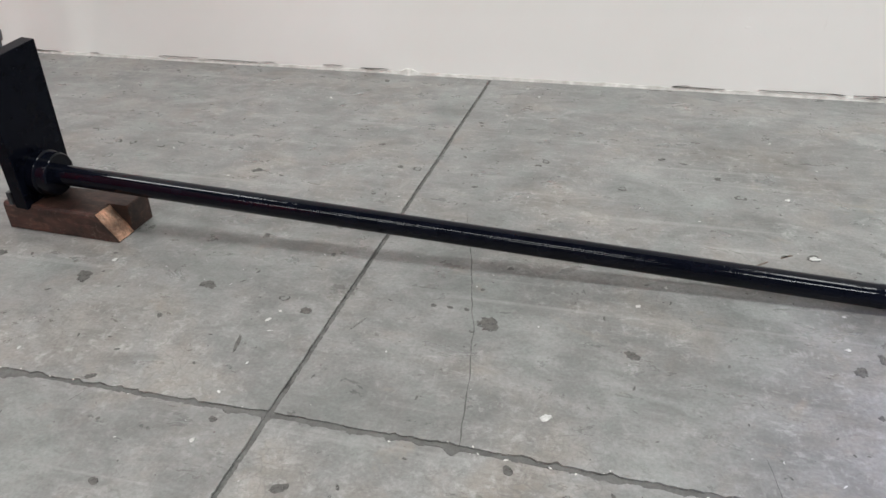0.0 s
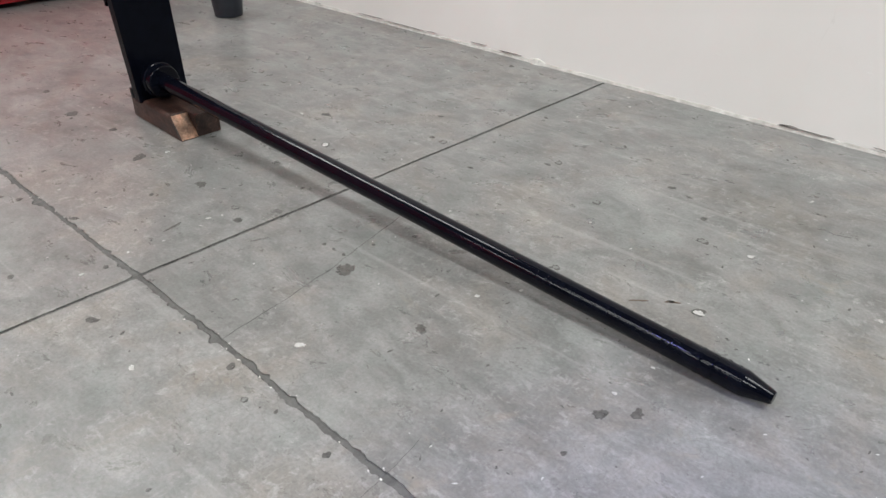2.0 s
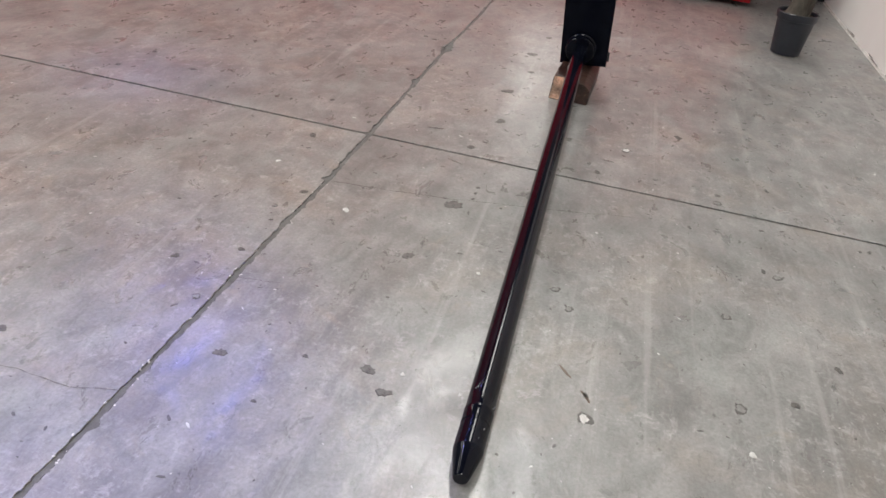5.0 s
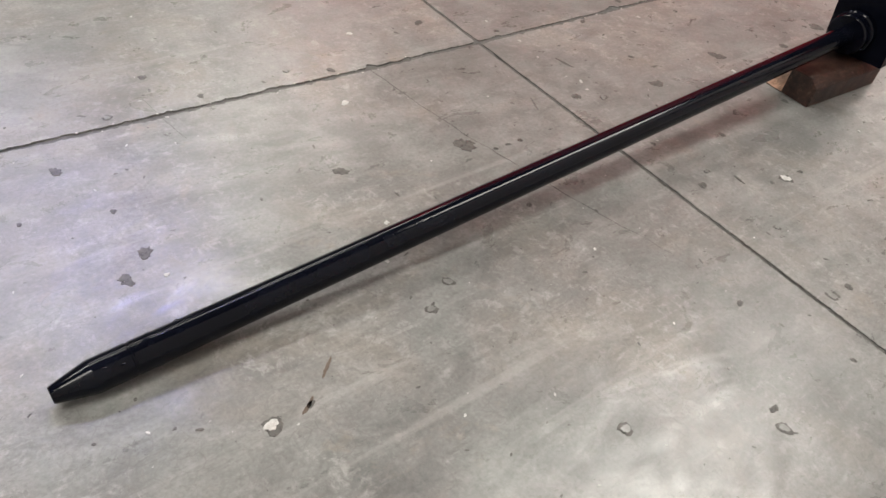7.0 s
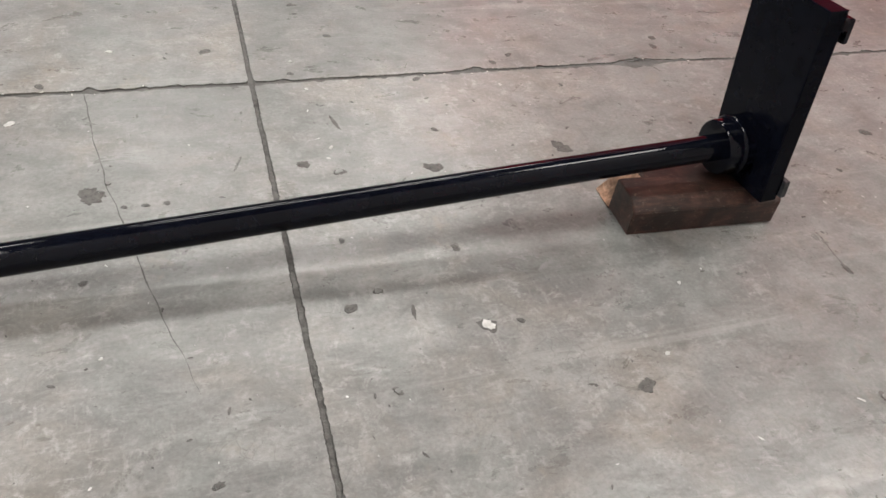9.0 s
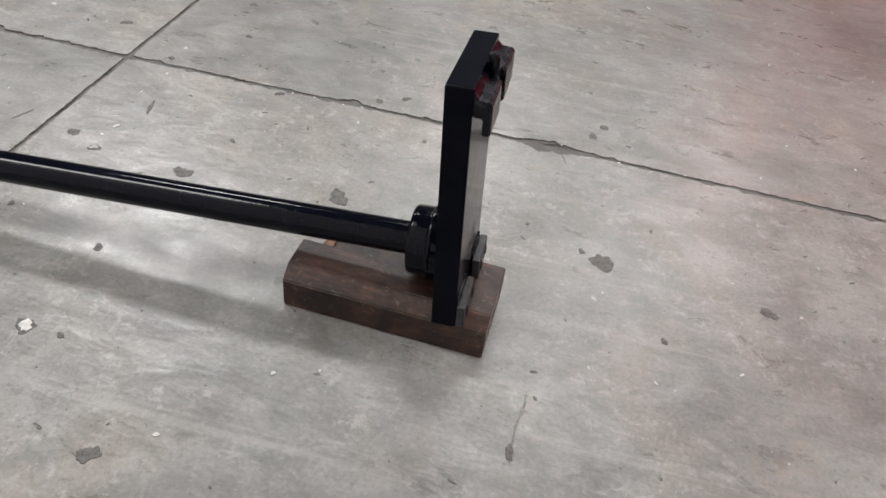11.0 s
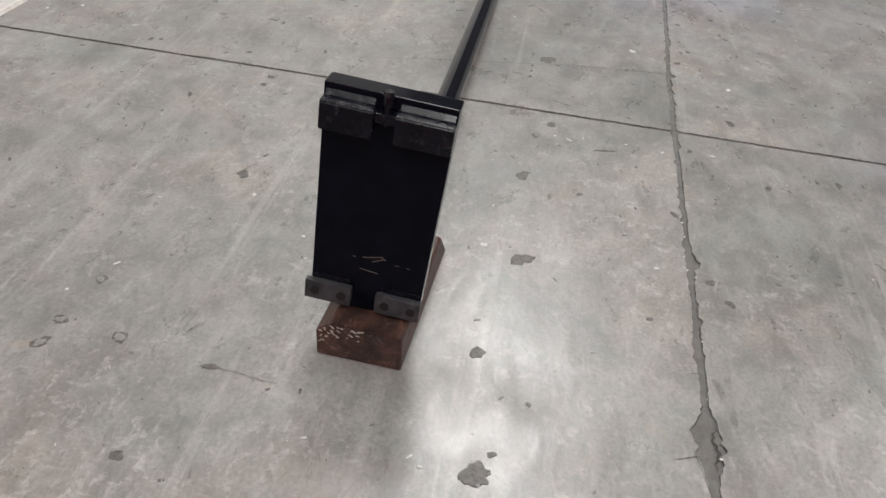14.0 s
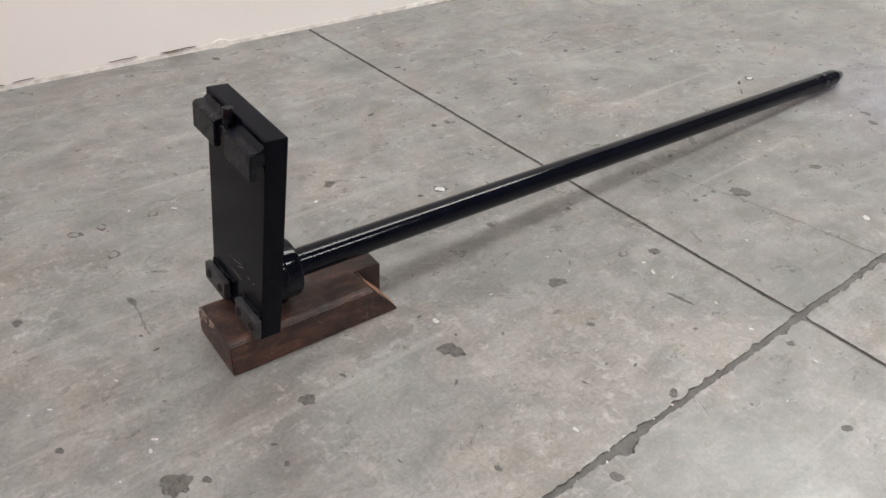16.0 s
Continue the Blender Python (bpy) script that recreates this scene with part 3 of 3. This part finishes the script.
part("beam", hewn([(-0.012, 0), (BW, 0), (BW, 0.061), (BW - 0.028, BH), (-0.012, BH)], 0, BL), M_WOOD, block)
part("split_half", hewn([(-BW, 0), (-0.012, 0), (-0.012, BH), (-BW + 0.006, BH), (-BW, BH - 0.007)], 0, BL + 0.004, 0.066), M_WOOD, block, "half of the block cut to a slope")
raw = bmesh.new()
n_u, n_v = 12, 10
grid = [[None] * (n_v + 1) for _ in range(n_u + 1)]
for i in range(n_u + 1):
    for j in range(n_v + 1):
        z = 0.004 + (BH - 0.007) * i / n_u
        y = -BW + 0.003 + 0.064 * j / n_v
        x = BL + 0.004 - 0.066 * z / BH + 0.0026 + 0.0034 * noise.noise((z * 45, y * 130, 4))
        grid[i][j] = raw.verts.new((x, y, z))
for i in range(n_u):
    for j in range(n_v):
        raw.faces.new((grid[i][j], grid[i][j + 1], grid[i + 1][j + 1], grid[i + 1][j]))
bmesh.ops.solidify(raw, geom=raw.faces, thickness=0.003)
bmesh.ops.recalc_face_normals(raw, faces=raw.faces)
part("split_face", raw, M_SPLIT, block, "pale freshly split sloping wood face")

scuffs = bmesh.new()
for k in range(26):  # pale chips knocked out of the block's upper end
    y, z = rng.uniform(-0.015, 0.074), BH - 0.004 - 0.030 * rng.random() ** 1.6
    if y > BW - 0.028:
        z -= (y - BW + 0.028) * 0.75
    r = rng.uniform(0.0010, 0.0034)
    bmesh.ops.create_icosphere(scuffs, subdivisions=1, radius=1, matrix=Matrix.Translation((-0.0004, y, z)) @ pose(0, 0, 0, rng.uniform(-40, 40)) @ Matrix.Diagonal((0.0012, r * rng.uniform(1, 2.6), r * 0.7, 1)))
part("scuffs", scuffs, M_SCUFF, block, "pale scuffs on the dark end grain", kind="stuff")

# ---- far things ----
red = thing("red_machine", "long red painted machine housing standing just off the floor", "machine")
RX = -3.12
# the upper section is unseen, added for red reflections and to carry the sign
for name, lo, hi, z0, z1, label in (("body", -7.4, 1.60, 0.03, 1.7, ""), ("upper_body", -7.4, -0.6, 1.704, 4.2, "unseen taller rear section")):
    body = extruded([(0.0, z0), (0.0, z1), (-1.6, z1), (-1.6, z0)], lo, hi, 0.0)
    bmesh.ops.bevel(body, geom=list(body.edges), offset=0.035, segments=4, affect="EDGES")
    bmesh.ops.transform(body, matrix=Matrix.Translation((RX, 0, 0)), verts=body.verts)
    part(name, body, M_RED, red, label, smooth=True)
part("lit_sign", boxed((RX - 0.01, -6.5, 3.1), (RX + 0.015, -5.3, 3.9), bevel=0.004), M_SIGN, red, "lit plain red sign panel")
# added base; its near-black stands in for shade under the body
part("base", boxed((RX - 1.5, -7.3, 0), (RX - 0.18, 1.45, 0.04)), M_DARK, red, "unseen dark base filling the shaded gap underneath")
# unseen; glows to give the bright streak that the floor mirrors
part("lit_panel", boxed((RX - 0.01, 0.08, 0.55), (RX + 0.012, 0.48, 1.25), bevel=0.004), M_GLOW, red, "unseen lit white panel on the front")
# a dark mass of unknown kind, shaped as a plain box
dark = thing("dark_backdrop", "plain black upright mass behind the potted plant", "cabinet")
part("body", boxed((-4.4, 1.66, 0.012), (-3.72, 2.14, 2.0), bevel=0.01), M_DARK, dark)

POT = pose(-2.13, 1.665, 0, 0, -90, 0)
pot = thing("plant_pot", "black plastic nursery pot with a tree trunk growing", "potted plant")
shell = turned([(0.0005, 0.070), (0.004, 0.076), (0.185, 0.096), (0.187, 0.103), (0.222, 0.107), (0.224, 0.104), (0.222, 0.099), (0.196, 0.096)], 40)
shell_ob = part("pot", shell, M_POT, pot, smooth=True)
shell_ob.matrix_world = pose(-2.13, 1.665, 0, 0, -90, 0)
soil = part("soil", turned([(0.190, 0.098), (0.204, 0.095), (0.210, 0.05)], 32), M_SOIL, pot, smooth=True)
soil.matrix_world = shell_ob.matrix_world


def trunk():
    bm, rings = bmesh.new(), []
    for k in range(41):
        f = k / 40
        z, lean = 0.20 + 1.5 * f, 0.07 * f + 0.03 * math.sin(f * 5)
        r = 0.052 * (1 - 0.45 * f) + 0.012 * math.exp(-f * 14)
        ring = []
        for j in range(16):
            a = 2 * math.pi * j / 16
            rr = r * (1 + 0.12 * noise.noise((math.cos(a) * 1.5, math.sin(a) * 1.5, z * 14)))
            ring.append(bm.verts.new((-2.13 - 0.02 + lean * 0.3 + rr * math.cos(a), 1.665 + lean + rr * math.sin(a), z)))
        rings.append(ring)
    for a, b in zip(rings, rings[1:]):
        for j in range(16):
            i = (j + 1) % 16
            bm.faces.new((a[j], a[i], b[i], b[j]))
    bm.faces.new(rings[0][::-1])
    bm.faces.new(rings[-1])
    return bm


part("trunk", trunk(), M_BARK, pot, "thick grey-brown ridged trunk", smooth=True)
leaves = bmesh.new()
for k in range(70):
    a, tilt, size = rng.uniform(0, 6.28), rng.uniform(-0.5, 1.2), rng.uniform(0.22, 0.42)
    base = Vector((-2.10, 1.72, rng.uniform(1.55, 1.72)))
    out = Vector((math.cos(a) * math.cos(tilt), math.sin(a) * math.cos(tilt) * 0.75, math.sin(tilt)))
    across = out.cross(Vector((0, 0, 1))).normalized()
    last = None
    for i in range(6):
        f = i / 5
        p = base + out * size * f + Vector((0, 0, -0.25 * size * f * f))
        p.y = min(p.y, WALL_Y - 0.03)
        w = 0.018 * math.sin(math.pi * min(f + 0.08, 0.98)) + 0.001
        pair = (leaves.verts.new(p + across * w), leaves.verts.new(p + Vector((0, 0, -0.006))), leaves.verts.new(p - across * w))
        if last:
            leaves.faces.new((last[0], last[1], pair[1], pair[0]))
            leaves.faces.new((last[1], last[2], pair[2], pair[1]))
        last = pair
part("crown", leaves, M_LEAF, pot, "long narrow green leaves")

# ---- marks on the floor ----
rng = random.Random(11)


def mark(name, x, y, r, mat, z=0.0012, stretch=None, turn=None, rough=0.4, points=16):
    bm = blob(bmesh.new(), 0, 0, r, z, rng, stretch or rng.uniform(1.0, 1.6), rng.uniform(0, 3.1) if turn is None else turn, points, rough)
    ob = part(name, bm, mat, floor)
    ob.location = (x, y, 0)
    return ob


def ring_mark(x, y, r):
    """A chipped spot: a dark broken rim round a pale middle."""
    turn, stretch = rng.uniform(0, 3.1), rng.uniform(1.0, 1.3)
    white, r = r > 0.0165, r * 0.86
    mark("stain", x, y, r, M_STAIN, 0.0009, stretch, turn, 0.35)
    mark("chip", x + rng.uniform(-0.12, 0.12) * r, y + rng.uniform(-0.12, 0.12) * r, r * 0.68, M_FLECK if white else M_FLOOR, 0.0018, stretch, turn, 0.35)


# large measured stains: x, y, radius
for x, y, r in ((0.363, 0.394, 0.021), (1.196, 0.449, 0.011), (1.142, 0.398, 0.013), (1.205, 0.093, 0.011), (0.683, 0.349, 0.013), (-0.689, 0.373, 0.017), (-0.354, 0.405, 0.015),
                (-0.068, 0.353, 0.012), (-1.255, 0.392, 0.021), (-0.988, 0.427, 0.012), (-1.583, 0.43, 0.012), (-0.545, 1.067, 0.012), (-1.21, 0.37, 0.006), (-0.411, 2.043, 0.011), (-0.42, 0.03, 0.007)):
    mark("stain", x, y, r, M_STAIN, 0.0012, rough=0.34, points=26)
for x, y, r in ((-0.09, 1.19, 0.008), (0.91, 1.3, 0.009), (1.05, 0.85, 0.006), (0.37, 0.64, 0.006), (0.1, -0.16, 0.010), (-0.23, -0.22, 0.008), (-0.1, -0.03, 0.007), (1.15, 0.26, 0.006),
                (0.26, 0.44, 0.005), (0.22, 0.44, 0.006), (0.09, 1.63, 0.006), (0.1, 1.31, 0.005), (0.48, -0.03, 0.008), (-0.15, -1.06, 0.009), (-0.35, -1.03, 0.009), (-0.16, -0.41, 0.008),
                (0.83, -0.05, 0.007), (0.92, -0.18, 0.009), (1.3, -0.35, 0.009), (1.31, 0.22, 0.005), (0.74, 1.42, 0.008), (0.46, 1.6, 0.006)):
    mark("stain", x, y, r, M_STAIN, 0.0011, rough=0.34, points=14)
for x, y, r in ((-0.25, -0.8, 0.008), (-0.4, 0.26, 0.006), (0.3, 0.44, 0.005), (-0.1, 0.61, 0.006), (-0.32, 0.67, 0.007), (-0.08, 0.79, 0.009), (-0.38, 0.88, 0.006), (0.18, 1.09, 0.006),
                (-1.38, 0.57, 0.006), (0.1, 1.6, 0.006), (-0.72, -0.07, 0.008), (-0.81, 0.1, 0.005), (-1.2, -0.08, 0.011), (-1.225, -0.13, 0.010), (-1.09, 0.32, 0.005), (-1.35, 0.95, 0.010),
                (-0.66, -0.035, 0.008), (-0.21, 1.36, 0.007), (0.35, 1.29, 0.007), (0.32, 0.53, 0.004)):
    mark("stain", x, y, r, M_STAIN, 0.0011, rough=0.34, points=14)
# chipped spots with a dark rim
for x, y, r in ((0.626, 1.169, 0.014), (1.12, 0.855, 0.0168), (0.969, 1.178, 0.016), (0.37, 1.325, 0.013), (-0.315, 0.879, 0.0172), (-0.116, 0.984, 0.008), (-0.137, 0.757, 0.009),
                (-0.031, 1.185, 0.014), (0.752, 0.783, 0.011), (-0.978, 1.187, 0.012), (-1.114, 1.073, 0.0155), (-1.16, 1.201, 0.014), (-1.099, 1.199, 0.013),
                (0.59, -0.07, 0.009), (1.05, -0.05, 0.011), (0.68, 0.74, 0.012), (-0.14, 0.39, 0.012), (0.33, 0.36, 0.006)):
    ring_mark(x, y, r)
# flecks of white paint
for x, y, r in ((0.529, 0.119, 0.011), (1.1, 1.19, 0.008), (0.69, 0.54, 0.007), (-0.11, -0.09, 0.007), (-0.14, 0.30, 0.006), (-0.66, 0.46, 0.008), (1.13, 0.47, 0.006), (0.2, 2.05, 0.007),
                (0.33, -0.18, 0.008), (0.34, 0.82, 0.004), (-0.62, 1.01, 0.005), (-0.74, 0.85, 0.005), (-1.26, 0.48, 0.004), (0.26, 1.96, 0.006), (1.45, 1.12, 0.006)):
    mark("paint_fleck", x, y, r * 0.72, M_FLECK, 0.0016, rough=0.35)
# scrapes
for x, y, r, stretch, turn, mat in ((-1.141, 0.885, 0.005, 3.5, 1.72, M_STAIN), (1.055, 0.851, 0.0035, 5.0, 0.6, M_BROWN), (-0.168, 0.20, 0.004, 8.0, 1.8, M_STAIN), (-0.19, 0.82, 0.004, 4.0, 1.5, M_STAIN),
                                    (0.99, 0.80, 0.003, 7.0, 0.7, M_BROWN), (0.07, 0.33, 0.003, 8.0, 1.2, M_FAINT)):
    mark("scrape", x, y, r, mat, 0.0011, stretch, turn, 0.3)


def crack(points, half, mat=M_CRACK):
    """A fine wandering crack through a few places."""
    line = []
    for (x0, y0), (x1, y1) in zip(points, points[1:]):
        n = max(int(math.hypot(x1 - x0, y1 - y0) / 0.008), 2)
        for k in range(n):
            f = k / n
            x, y = x0 + (x1 - x0) * f, y0 + (y1 - y0) * f
            line.append((x + 0.004 * noise.noise((x * 22, y * 22, 3)), y + 0.004 * noise.noise((x * 22, y * 22, 7))))
    return part("crack", strip(line, lambda s: half * (0.55 + 0.6 * noise.noise((s * 60, points[0][0] * 9, 1))) * min(1, 8 * (1 - s) + 0.2), 0.0008), mat, floor)


crack([(0.383, 0.012), (0.36, 0.20), (0.335, 0.36), (0.297, 0.51), (0.262, 0.674), (0.19, 0.93)], 0.0019)
crack([(1.375, -0.03), (1.40, -0.12), (1.39, -0.24), (1.42, -0.45)], 0.0012)
crack([(0.954, -0.09), (0.945, -0.02), (0.935, 0.06), (0.928, 0.115)], 0.0011)
crack([(-1.136, 0.91), (-1.145, 0.85), (-1.15, 0.75)], 0.0042, M_FAINT)
crack([(-0.94, 0.012), (-0.95, 0.05)], 0.002)
crack([(-1.13, 0.02), (-1.15, 0.08)], 0.002)
crack([(-0.40, -0.012), (-0.42, -0.06)], 0.0012)
crack([(-1.40, 0.02), (-1.20, 0.012), (-1.1, 0.04)], 0.0010)

specks, pale_specks = bmesh.new(), bmesh.new()
for k in range(1500):
    x, y = rng.uniform(-2.6, 2.2), rng.uniform(-1.3, 2.1)
    r = 0.0008 + 0.0026 * rng.random() ** 3
    if abs(y - long_mid(x)) < 0.03 or abs(x - cross_mid(y)) < 0.02:
        continue
    blob(specks if k % 4 else pale_specks, x, y, r, 0.0008, rng, rng.uniform(1, 3.0), rng.uniform(0, 3.1), 7, 0.4)
part("dark_specks", specks, M_STAIN, floor, "tiny dark specks scattered over the concrete", kind="stuff")
part("pale_specks", pale_specks, M_FLECK, floor, "tiny pale specks scattered over the concrete", kind="stuff")

crumbs = bmesh.new()
for k in range(44):
    x = rng.choice((rng.uniform(0.25, 1.6), rng.uniform(-2.0, 1.6)))
    side = rng.choice((-1, 1))
    r = rng.uniform(0.0010, 0.0027)
    y = long_mid(x) + side * (long_half(x, side) + rng.uniform(-0.003, 0.003))
    bmesh.ops.create_icosphere(crumbs, subdivisions=1, radius=1, matrix=Matrix.Translation((x, y, 0.0002)) @ pose(0, 0, 0, 0, 0, rng.uniform(0, 180)) @ Matrix.Diagonal((r * rng.uniform(1, 2.2), r, r * 0.5, 1)))
part("joint_crumbs", crumbs, M_CAULK, floor, "pale crumbs broken from the joint edges", kind="stuff")
